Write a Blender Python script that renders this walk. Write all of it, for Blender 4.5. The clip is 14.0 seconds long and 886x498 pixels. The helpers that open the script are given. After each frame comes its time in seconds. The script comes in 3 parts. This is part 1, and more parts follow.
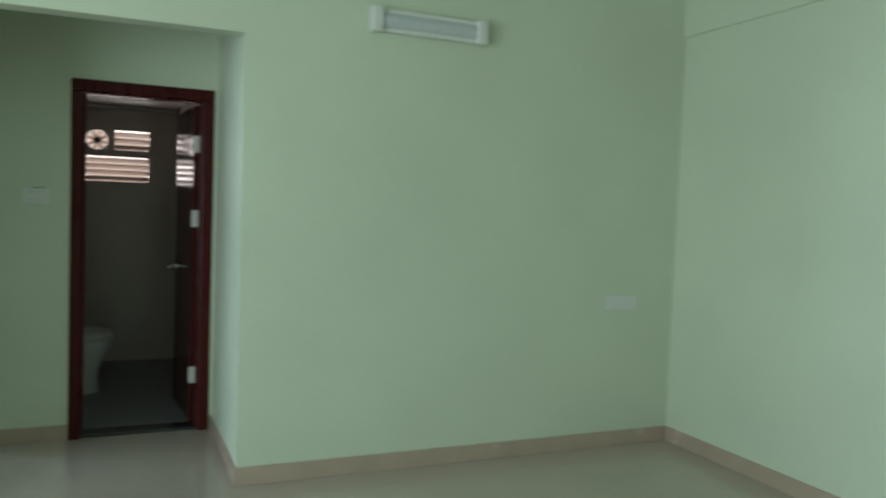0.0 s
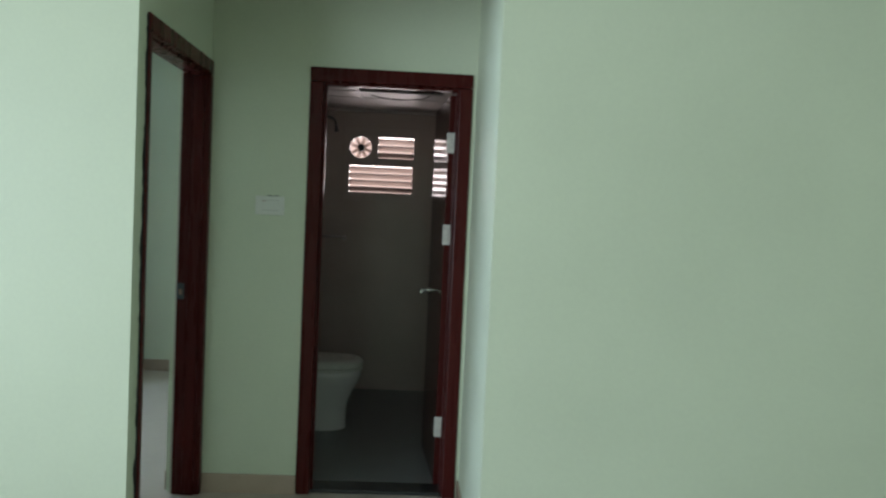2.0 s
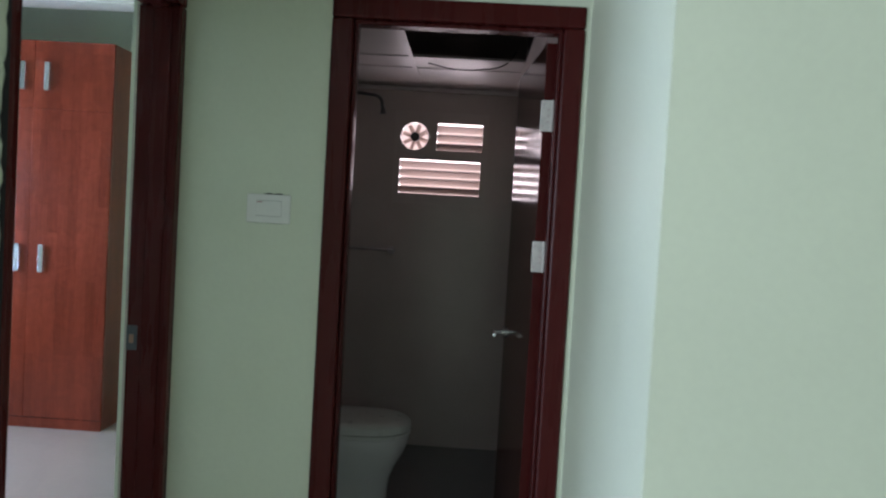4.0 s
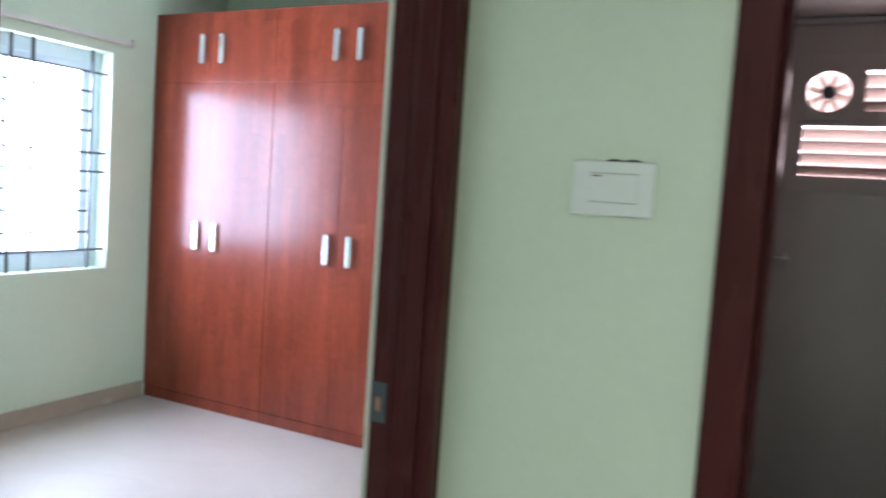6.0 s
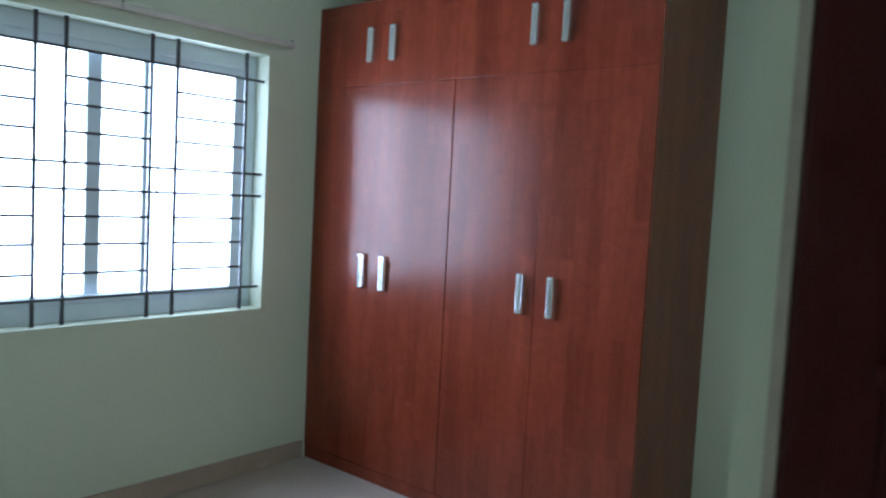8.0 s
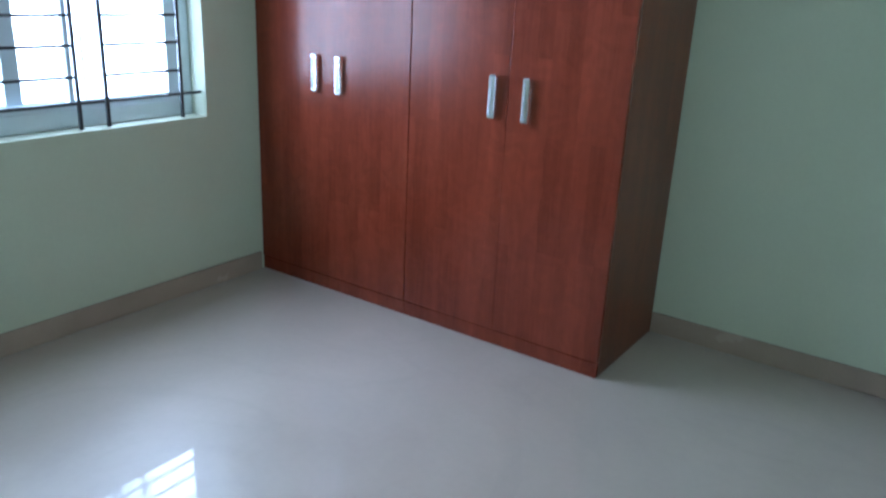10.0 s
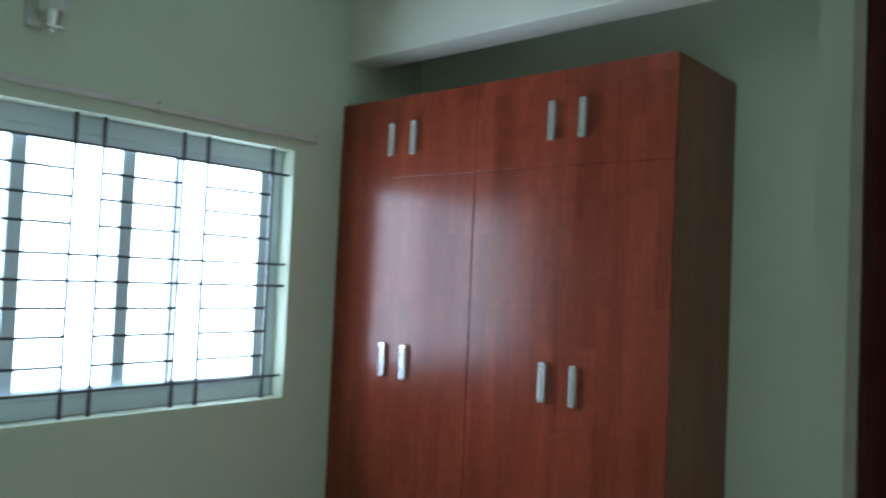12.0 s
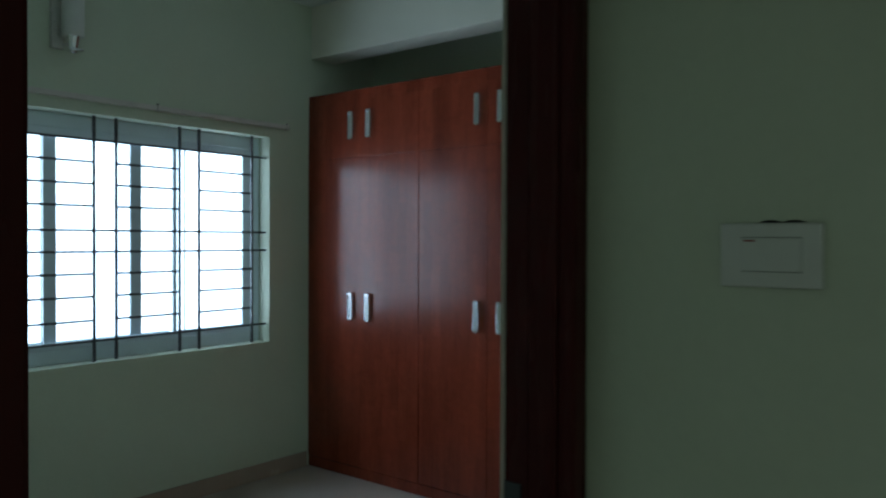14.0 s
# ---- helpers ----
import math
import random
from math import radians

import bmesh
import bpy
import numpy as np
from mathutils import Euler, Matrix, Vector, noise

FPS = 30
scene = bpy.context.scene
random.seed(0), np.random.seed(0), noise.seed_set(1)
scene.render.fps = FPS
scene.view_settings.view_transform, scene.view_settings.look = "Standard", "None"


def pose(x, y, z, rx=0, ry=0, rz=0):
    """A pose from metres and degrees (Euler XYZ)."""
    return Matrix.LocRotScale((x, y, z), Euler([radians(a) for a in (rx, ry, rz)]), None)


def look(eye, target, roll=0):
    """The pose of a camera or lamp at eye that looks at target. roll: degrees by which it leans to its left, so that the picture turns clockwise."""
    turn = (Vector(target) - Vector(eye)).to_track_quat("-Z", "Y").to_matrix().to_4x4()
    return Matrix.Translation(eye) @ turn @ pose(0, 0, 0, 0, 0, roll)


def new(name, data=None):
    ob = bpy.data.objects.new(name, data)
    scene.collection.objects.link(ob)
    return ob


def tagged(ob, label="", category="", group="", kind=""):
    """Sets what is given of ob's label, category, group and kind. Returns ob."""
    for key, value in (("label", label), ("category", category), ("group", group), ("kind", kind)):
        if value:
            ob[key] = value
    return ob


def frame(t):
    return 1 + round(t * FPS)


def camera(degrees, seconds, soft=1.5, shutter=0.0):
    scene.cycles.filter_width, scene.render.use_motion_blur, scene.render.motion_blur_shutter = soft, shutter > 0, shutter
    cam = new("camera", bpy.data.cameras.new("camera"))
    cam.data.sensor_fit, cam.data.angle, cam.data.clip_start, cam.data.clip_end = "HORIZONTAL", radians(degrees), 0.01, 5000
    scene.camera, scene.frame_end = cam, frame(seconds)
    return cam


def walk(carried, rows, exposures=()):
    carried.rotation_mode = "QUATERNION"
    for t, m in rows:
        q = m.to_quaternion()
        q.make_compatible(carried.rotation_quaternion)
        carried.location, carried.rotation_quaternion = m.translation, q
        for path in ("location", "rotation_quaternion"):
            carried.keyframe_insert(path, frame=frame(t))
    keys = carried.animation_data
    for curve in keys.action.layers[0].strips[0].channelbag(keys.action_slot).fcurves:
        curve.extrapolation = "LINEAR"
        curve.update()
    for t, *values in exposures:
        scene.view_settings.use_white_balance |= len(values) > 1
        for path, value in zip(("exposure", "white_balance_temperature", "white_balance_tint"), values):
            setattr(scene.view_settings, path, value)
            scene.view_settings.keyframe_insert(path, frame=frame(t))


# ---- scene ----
cam = camera(60.0, 14.0, soft=2.2, shutter=0.5)
PATH = [
    (0, (0.358, -0.344, 1.446), (1.156, 1.487, 1.341), 2.1),
    (0.5, (0.409, -0.106, 1.419), (0.951, 1.817, 1.322), 3.0),
    (1, (0.473, 0.187, 1.431), (0.862, 2.147, 1.342), 3.4),
    (1.5, (0.575, 0.482, 1.419), (0.818, 2.465, 1.33), 2.9),
    (2, (0.658, 0.806, 1.427), (0.749, 2.802, 1.338), 2.6),
    (2.2, (0.659, 0.926, 1.423), (0.698, 2.924, 1.328), 2.7),
    (4.3, (0.588, 2.362, 1.438), (0.478, 4.357, 1.36), 3.6),
    (4.5, (0.559, 2.484, 1.436), (0.357, 4.472, 1.356), 3.7),
    (5, (0.52, 2.789, 1.418), (0.132, 4.748, 1.312), 3.5),
    (5.5, (0.457, 3.06, 1.431), (-0.161, 4.958, 1.308), 3.6),
    (6, (0.305, 3.312, 1.411), (-0.585, 5.096, 1.261), 3.8),
    (6.5, (0.122, 3.559, 1.429), (-0.962, 5.233, 1.272), 3.5),
    (7, (-0.039, 3.793, 1.428), (-1.317, 5.323, 1.268), 3.1),
    (7.2, (-0.101, 3.883, 1.43), (-1.456, 5.346, 1.279), 3.1),
    (9.3, (-0.534, 4.217, 1.452), (-1.633, 5.88, 1.284), 2.8),
    (9.5, (-0.541, 4.209, 1.459), (-1.641, 5.861, 1.213), 3.0),
    (10, (-0.557, 4.166, 1.448), (-1.624, 5.728, 0.8), 2.7),
    (10.5, (-0.557, 4.173, 1.447), (-1.61, 5.727, 0.758), 2.4),
    (11, (-0.545, 4.147, 1.442), (-1.65, 5.802, 1.241), 1.4),
    (11.5, (-0.481, 4.129, 1.46), (-1.643, 5.754, 1.548), 2.0),
    (12, (-0.334, 4.036, 1.472), (-1.648, 5.542, 1.544), 2.5),
    (12.5, (-0.188, 3.937, 1.463), (-1.629, 5.323, 1.513), 3.6),
    (13, (-0.019, 3.718, 1.448), (-1.459, 5.105, 1.495), 3.4),
    (13.5, (0.118, 3.563, 1.447), (-1.218, 5.051, 1.434), 2.1),
    (14, (0.294, 3.461, 1.454), (-0.959, 5.02, 1.431), 0.2),
]

EXPOSURES = [
    (0.0, -0.1, 6100, 2), (1.0, 0.05, 6100, 7), (1.5, 0.1, 6100, 9), (2.0, 0.2, 6050, 11), (2.2, 0.25, 6050, 12),
    (4.3, 0.5, 5850, 23), (4.6, 0.65, 5850, 24), (5.0, 0.95, 5800, 24), (5.5, 1.25, 5850, 25), (6.0, 1.35, 5900, 25),
    (6.5, 0.9, 5950, 25), (7.0, 0.4, 5800, 24), (7.2, 0.3, 5800, 22), (9.3, -0.35, 5700, 17), (10.0, 0.15, 5500, 17),
    (10.5, 0.35, 5500, 17), (11.0, 0.6, 5800, 14), (11.5, 0.3, 6000, 11), (12.0, -0.25, 6000, 8), (12.5, -0.9, 6000, 6),
    (13.0, -1.5, 5850, 4), (14.0, -1.5, 5900, 5),
]
walk(cam, [(t, look(eye, target, roll)) for t, eye, target, roll in PATH], EXPOSURES)

# ---- sky, sun and daylight ----
SUN_HEIGHT, SUN_TURN = 50.0, 160.0
world = bpy.data.worlds.new("sky")
scene.world = world
world.use_nodes = True
wn = world.node_tree
sky = wn.nodes.new("ShaderNodeTexSky")
sky.sky_type = "NISHITA"
sky.sun_disc = False
sky.sun_elevation, sky.sun_rotation = radians(SUN_HEIGHT), radians(SUN_TURN)
wn.nodes["Background"].inputs["Strength"].default_value = 0.15
wn.links.new(sky.outputs["Color"], wn.nodes["Background"].inputs["Color"])

sun = new("sun", bpy.data.lights.new("sun", "SUN"))
sun.data.energy, sun.data.angle, sun.data.color = 4.0, radians(2), (1.0, 0.95, 0.88)
sun.matrix_world = look((0, 0, 0), (-math.sin(radians(SUN_TURN)) * math.cos(radians(SUN_HEIGHT)),
                                    -math.cos(radians(SUN_TURN)) * math.cos(radians(SUN_HEIGHT)),
                                    -math.sin(radians(SUN_HEIGHT))))


def window_light(name, x, y, z, wide, high, watts, colour):
    """Daylight of the sky, in a west window's opening."""
    data = bpy.data.lights.new(name, "AREA")
    data.shape, data.size, data.size_y, data.energy, data.color = "RECTANGLE", high, wide, watts, colour
    ob = new(name, data)
    ob.matrix_world = pose(x, y, z, 0, -90, 0)
    return ob


# stand-ins for the sky; the brighter strip is added for the wardrobe's highlight
window_light("daylight_bedroom", -3.72, 5.540, 1.453, 1.26, 1.23, 60.0, (0.66, 0.82, 1.0))
window_light("daylight_highlight_strip", -3.72, 6.305, 1.453, 0.27, 1.23, 27.0, (0.66, 0.82, 1.0))
window_light("daylight_living", -2.86, 0.0, 1.35, 3.3, 2.1, 150.0, (0.84, 0.97, 1.0))
vent_light = window_light("daylight_ventilator", 0.415, 7.10, 1.80, 0.5, 0.54, 7.5, (1.0, 0.86, 0.80))
vent_light.matrix_world = pose(0.415, 7.10, 1.80, -90, 0, 0)


# ---- materials ----
def material(name, colour, rough=0.5, metal=0.0, vary=0.08, scale=6.0, fine=120.0, bump=0.1, stretch=(1, 1, 1), dark=None,
             coat=0.0, rough_vary=0.08, specular=0.5):
    """A principled surface with broad and fine variation of colour, gloss and relief."""
    m = bpy.data.materials.new(name)
    m.use_nodes = True
    n, l = m.node_tree.nodes, m.node_tree.links
    p = n["Principled BSDF"]
    p.inputs["Metallic"].default_value = metal
    p.inputs["Coat Weight"].default_value = coat
    p.inputs["Coat Roughness"].default_value = 0.03
    p.inputs["Specular IOR Level"].default_value = specular
    place = n.new("ShaderNodeNewGeometry")
    mapping = n.new("ShaderNodeMapping")
    mapping.inputs["Scale"].default_value = stretch
    l.new(place.outputs["Position"], mapping.inputs["Vector"])
    broad, grain = n.new("ShaderNodeTexNoise"), n.new("ShaderNodeTexNoise")
    for tex, size, detail in ((broad, scale, 4), (grain, fine, 3)):
        tex.inputs["Scale"].default_value, tex.inputs["Detail"].default_value = size, detail
        l.new(mapping.outputs["Vector"], tex.inputs["Vector"])
    mix = n.new("ShaderNodeMath")
    mix.operation = "MULTIPLY_ADD"
    l.new(grain.outputs["Fac"], mix.inputs[0])
    mix.inputs[1].default_value = 0.35
    l.new(broad.outputs["Fac"], mix.inputs[2])
    ramp = n.new("ShaderNodeValToRGB")
    low = dark or tuple(c * (1 - vary) for c in colour)
    high = colour if dark else tuple(min(1, c * (1 + vary)) for c in colour)
    ramp.color_ramp.elements[0].position, ramp.color_ramp.elements[1].position = 0.45, 0.9
    ramp.color_ramp.elements[0].color, ramp.color_ramp.elements[1].color = (*low, 1), (*high, 1)
    l.new(mix.outputs[0], ramp.inputs["Fac"])
    l.new(ramp.outputs["Color"], p.inputs["Base Color"])
    gloss = n.new("ShaderNodeMapRange")
    gloss.inputs["To Min"].default_value, gloss.inputs["To Max"].default_value = max(0.02, rough - rough_vary), rough + rough_vary
    l.new(broad.outputs["Fac"], gloss.inputs["Value"])
    l.new(gloss.outputs["Result"], p.inputs["Roughness"])
    if bump:
        relief = n.new("ShaderNodeBump")
        relief.inputs["Strength"].default_value, relief.inputs["Distance"].default_value = bump, 0.002
        l.new(mix.outputs[0], relief.inputs["Height"])
        l.new(relief.outputs["Normal"], p.inputs["Normal"])
    return m


PAINT = material("mint_green_wall_paint", (0.582, 0.632, 0.488), 0.5, vary=0.045, scale=1.3, fine=60, bump=0.06)
CEILING_PAINT = material("white_ceiling_paint", (0.74, 0.77, 0.72), 0.7, vary=0.03, scale=2, bump=0.1)
# wall paint made paler: the light on the beam is in its colour
LIT_BEAM_PAINT = material("lit_pale_beam_paint", (0.69, 0.67, 0.56), 0.55, vary=0.04, scale=2, bump=0.1)
FLOOR_TILE = material("polished_beige_floor_tile", (0.45, 0.385, 0.322), 0.4, vary=0.05, scale=2.2, fine=30, bump=0.0, rough_vary=0.06, coat=0.8)


def veined(m, depth):
    """Faint grey veins through a tile."""
    n, l = m.node_tree.nodes, m.node_tree.links
    p = n["Principled BSDF"]
    last = p.inputs["Base Color"].links[0].from_socket
    place, cloud, band, mix = n.new("ShaderNodeNewGeometry"), n.new("ShaderNodeTexNoise"), n.new("ShaderNodeValToRGB"), n.new("ShaderNodeMixRGB")
    for name, value in (("Scale", 1.1), ("Detail", 6.0), ("Distortion", 1.6)):
        cloud.inputs[name].default_value = value
    l.new(place.outputs["Position"], cloud.inputs["Vector"])
    ramp = band.color_ramp
    ramp.elements[0].position, ramp.elements[1].position = 0.44, 0.56
    ramp.elements[0].color = ramp.elements[1].color = (1, 1, 1, 1)
    ramp.elements.new(0.5).color = (depth, depth, depth, 1)
    l.new(cloud.outputs["Fac"], band.inputs["Fac"])
    mix.blend_type, mix.inputs[0].default_value = "MULTIPLY", 1.0
    l.new(last, mix.inputs[1])
    l.new(band.outputs["Color"], mix.inputs[2])
    l.new(mix.outputs[0], p.inputs["Base Color"])


veined(FLOOR_TILE, 0.965)
SKIRTING_TILE = material("brown_beige_skirting_tile", (0.42, 0.325, 0.255), 0.25, vary=0.08, scale=5, bump=0.03)
FRAME_WOOD = material("dark_red_varnished_wood", (0.060, 0.0085, 0.0075), 0.28, dark=(0.050, 0.0068, 0.006), scale=5, fine=60,
                      bump=0.04, stretch=(6, 6, 0.5), specular=0.14)
LEAF_WOOD = material("dark_brown_door_veneer", (0.055, 0.026, 0.02), 0.12, dark=(0.035, 0.016, 0.013), scale=5, fine=60,
                     bump=0.0, stretch=(9, 9, 0.5), specular=0.07, rough_vary=0.02)
PALE_EDGE = material("pale_frame_edge", (0.40, 0.355, 0.295), 0.6, vary=0.12, scale=20, bump=0.2)


def staved_laminate(name, low, high, rough):
    """Printed wood laminate: short upright staves, each of its own tone, with streaks and a soft figure across them."""
    m = material(name, high, rough, dark=low, scale=2.2, fine=20, bump=0.0, stretch=(4.2, 4.2, 0.4), rough_vary=0.03, specular=0.4)
    n, l = m.node_tree.nodes, m.node_tree.links
    p = n["Principled BSDF"]
    streaks = p.inputs["Base Color"].links[0].from_socket
    place, parted, turned = n.new("ShaderNodeNewGeometry"), n.new("ShaderNodeSeparateXYZ"), n.new("ShaderNodeCombineXYZ")
    l.new(place.outputs["Position"], parted.inputs[0])
    across = n.new("ShaderNodeMath")
    across.operation = "ADD"
    l.new(parted.outputs["X"], across.inputs[0])
    l.new(parted.outputs["Y"], across.inputs[1])
    wobble = n.new("ShaderNodeTexNoise")
    wobble.inputs["Scale"].default_value, wobble.inputs["Detail"].default_value = 9.0, 3.0
    l.new(place.outputs["Position"], wobble.inputs["Vector"])
    bent = n.new("ShaderNodeMath")
    bent.operation, bent.inputs[1].default_value = "MULTIPLY_ADD", 0.035
    l.new(wobble.outputs["Fac"], bent.inputs[0])
    l.new(across.outputs[0], bent.inputs[2])
    l.new(parted.outputs["Z"], turned.inputs[0])
    l.new(bent.outputs[0], turned.inputs[1])
    staves = n.new("ShaderNodeTexBrick")
    staves.offset, staves.offset_frequency, staves.squash = 0.37, 3, 1.0
    for socket_name, value in (("Scale", 1.0), ("Mortar Size", 0.0), ("Brick Width", 0.46), ("Row Height", 0.062), ("Bias", 0.0)):
        staves.inputs[socket_name].default_value = value
    staves.inputs["Color1"].default_value = (0.87, 0.85, 0.84, 1)
    staves.inputs["Color2"].default_value = (1.08, 1.10, 1.11, 1)
    l.new(turned.outputs[0], staves.inputs["Vector"])
    figure = n.new("ShaderNodeTexNoise")
    figure.inputs["Scale"].default_value, figure.inputs["Detail"].default_value, figure.inputs["Distortion"].default_value = 14.0, 5.0, 1.2
    l.new(place.outputs["Position"], figure.inputs["Vector"])
    tone = n.new("ShaderNodeMapRange")
    tone.inputs["From Min"].default_value, tone.inputs["From Max"].default_value = 0.3, 0.7
    tone.inputs["To Min"].default_value, tone.inputs["To Max"].default_value = 0.90, 1.08
    l.new(figure.outputs["Fac"], tone.inputs["Value"])
    last = streaks
    for factor in (staves.outputs["Color"], tone.outputs["Result"]):
        mix = n.new("ShaderNodeMixRGB")
        mix.blend_type, mix.inputs[0].default_value = "MULTIPLY", 1.0
        l.new(last, mix.inputs[1])
        l.new(factor, mix.inputs[2])
        last = mix.outputs[0]
    l.new(last, p.inputs["Base Color"])
    return m


CHERRY = staved_laminate("cherry_wood_laminate", (0.155, 0.0255, 0.0115), (0.238, 0.0425, 0.019), 0.22)
# the doors' laminate again, darker and browner to carry the side's shade
CHERRY_SHADED_SIDE = staved_laminate("shaded_brown_side_laminate", (0.125, 0.031, 0.014), (0.19, 0.051, 0.021), 0.33)
SEAM = material("shadow_gap_board", (0.14, 0.027, 0.015), 0.6, bump=0)
CHROME = material("polished_chrome", (0.78, 0.79, 0.8), 0.12, metal=1.0, vary=0.03, bump=0.0, rough_vary=0.04)
BRASS = material("tarnished_brass", (0.30, 0.17, 0.12), 0.4, metal=0.6, vary=0.1, scale=40, bump=0.05)
SATIN = material("satin_aluminium", (0.88, 0.9, 0.92), 0.22, metal=1.0, vary=0.03, bump=0.0, rough_vary=0.05)
STEEL = material("dull_painted_steel", (0.62, 0.60, 0.55), 0.45, metal=0.2, vary=0.12, scale=30, bump=0.1)
IRON = material("dark_grey_painted_iron", (0.045, 0.05, 0.055), 0.45, vary=0.15, scale=25, bump=0.15)
# white profile, with the window's bluish glow mixed into its colour
UPVC = material("glow_tinted_white_profile", (0.68, 0.77, 0.80), 0.3, vary=0.03, scale=8, bump=0.02)
VENT_FRAME = material("grey_ventilator_frame", (0.54, 0.48, 0.45), 0.35, vary=0.05, scale=10, bump=0.02)
GAP_GREY = material("grey_gap_line", (0.22, 0.23, 0.2), 0.7, bump=0)
WHITE_PLASTIC = material("white_plastic", (0.66, 0.67, 0.62), 0.3, vary=0.03, scale=20, bump=0.02)
BATTEN = material("off_white_painted_batten", (0.62, 0.57, 0.52), 0.5, vary=0.08, scale=12, bump=0.1)
DIFFUSER = material("grey_prismatic_diffuser", (0.52, 0.55, 0.55), 0.35, vary=0.05, scale=60, bump=0.3)
BATH_TILE = material("grey_glazed_wall_tile", (0.55, 0.485, 0.455), 0.22, vary=0.06, scale=3, fine=50, bump=0.02)
BATH_FLOOR = material("dark_grey_floor_tile", (0.17, 0.18, 0.18), 0.35, vary=0.12, scale=4, bump=0.05)
BLACK_STONE = material("black_granite_threshold", (0.03, 0.03, 0.03), 0.2, vary=0.3, scale=60, bump=0.02)
CERAMIC = material("white_glazed_ceramic", (0.8, 0.8, 0.78), 0.08, vary=0.02, scale=4, bump=0.0)
PANEL = material("white_ceiling_panel", (0.66, 0.63, 0.61), 0.38, vary=0.04, scale=5, bump=0.03)
# near-black, as the shade inside the bathroom's ceiling void
VOID_SHADE = material("dark_void_shade", (0.035, 0.033, 0.03), 0.9, vary=0.2, scale=5, bump=0.2)
BLACK = material("black_gap", (0.006, 0.006, 0.006), 0.8, bump=0)
RED = material("red_indicator_plastic", (0.25, 0.02, 0.015), 0.3, bump=0)
CABLE = material("black_cable_sheath", (0.015, 0.015, 0.015), 0.5, bump=0)
EARTH = material("dry_ground", (0.22, 0.19, 0.15), 0.9, vary=0.2, scale=0.5, fine=9, bump=0.3)
PINK_PLASTER = material("terracotta_pink_plaster", (0.74, 0.56, 0.48), 0.8, vary=0.08, scale=1.5, fine=40, bump=0.2)


def glassy(name, colour, rough):
    m = bpy.data.materials.new(name)
    m.use_nodes = True
    p = m.node_tree.nodes["Principled BSDF"]
    p.inputs["Base Color"].default_value = (*colour, 1)
    p.inputs["Transmission Weight"].default_value = 1.0
    p.inputs["Roughness"].default_value = rough
    p.inputs["IOR"].default_value = 1.45
    return m


PANE = glassy("clear_window_glass", (0.96, 0.98, 0.98), 0.0)


# ---- building helpers ----
def box(bm, x0, x1, y0, y1, z0, z1):
    v = [bm.verts.new((x, y, z)) for x in (x0, x1) for y in (y0, y1) for z in (z0, z1)]
    for a in ((0, 1, 3, 2), (4, 6, 7, 5), (0, 4, 5, 1), (2, 3, 7, 6), (0, 2, 6, 4), (1, 5, 7, 3)):
        bm.faces.new([v[i] for i in a])
    return v


def soft_box(bm, x0, x1, y0, y1, z0, z1, r=0.003, segments=2):
    """A box with rounded edges."""
    v = box(bm, x0, x1, y0, y1, z0, z1)
    edges = list({e for a in v for e in a.link_edges})
    bmesh.ops.bevel(bm, geom=edges, offset=r, segments=segments, affect="EDGES", profile=0.5)


def rod(bm, a, b, r, sides=14, r2=None):
    """A round bar from a to b."""
    a, b = Vector(a), Vector(b)
    turn = (b - a).to_track_quat("Z", "Y").to_matrix().to_4x4()
    bmesh.ops.create_cone(bm, cap_ends=True, segments=sides, radius1=r, radius2=r if r2 is None else r2, depth=(b - a).length,
                          matrix=Matrix.Translation((a + b) / 2) @ turn)


def loft(bm, rings, closed=True):
    """A skin over rings of equal length, capped at both ends."""
    made = [[bm.verts.new(p) for p in ring] for ring in rings]
    n = len(made[0])
    for low, high in zip(made, made[1:]):
        for i in range(n if closed else n - 1):
            bm.faces.new((low[i], low[(i + 1) % n], high[(i + 1) % n], high[i]))
    bm.faces.new(made[0][::-1])
    bm.faces.new(made[-1])


def part(name, bm, mat, parent=None, label="", smooth=False):
    """Links a bmesh as one mesh object."""
    bmesh.ops.recalc_face_normals(bm, faces=bm.faces)
    data = bpy.data.meshes.new(name)
    bm.to_mesh(data)
    bm.free()
    data.materials.append(mat)
    if smooth:
        for f in data.polygons:
            f.use_smooth = True
        data.set_sharp_from_angle(angle=radians(40))
    ob = new(name, data)
    if parent:
        ob.parent = parent
        ob.matrix_parent_inverse = parent.matrix_world.inverted()
    if label:
        tagged(ob, label)
    return ob


def boxes(name, mat, parts, parent=None, label="", r=0.0):
    bm = bmesh.new()
    for p in parts:
        if r:
            soft_box(bm, *p, r=r)
        else:
            box(bm, *p)
    return part(name, bm, mat, parent, label)


def setting(name, mat, parts, label, r=0.0):
    return tagged(boxes(name, mat, parts, r=r), label, name.rstrip("_0123456789").split("_")[0], kind="structure")


def empty(name, at, label, category, group=""):
    ob = new(name)
    ob.location = at
    bpy.context.view_layer.update()
    return tagged(ob, label, category, group)


# ---- plan ----
H = 2.95                       # ceilings
WEST, BACK = -3.476, 7.368      # bedroom window wall, wall behind the wardrobe
LOBBY, BED = -0.328, -0.489    # the partition's two faces
FRONT, LEFT_FRONT, INNER = 3.571, 3.600, 4.612     # living room wall, wall at the lobby's end
RIGHT = 0.962                  # the lobby's other side
BATH_BACK, BATH_RIGHT = 6.92, 0.91
WY0, WY1, WZ0, WZ1 = 4.899, 6.456, 0.83, 2.079     # bedroom window opening

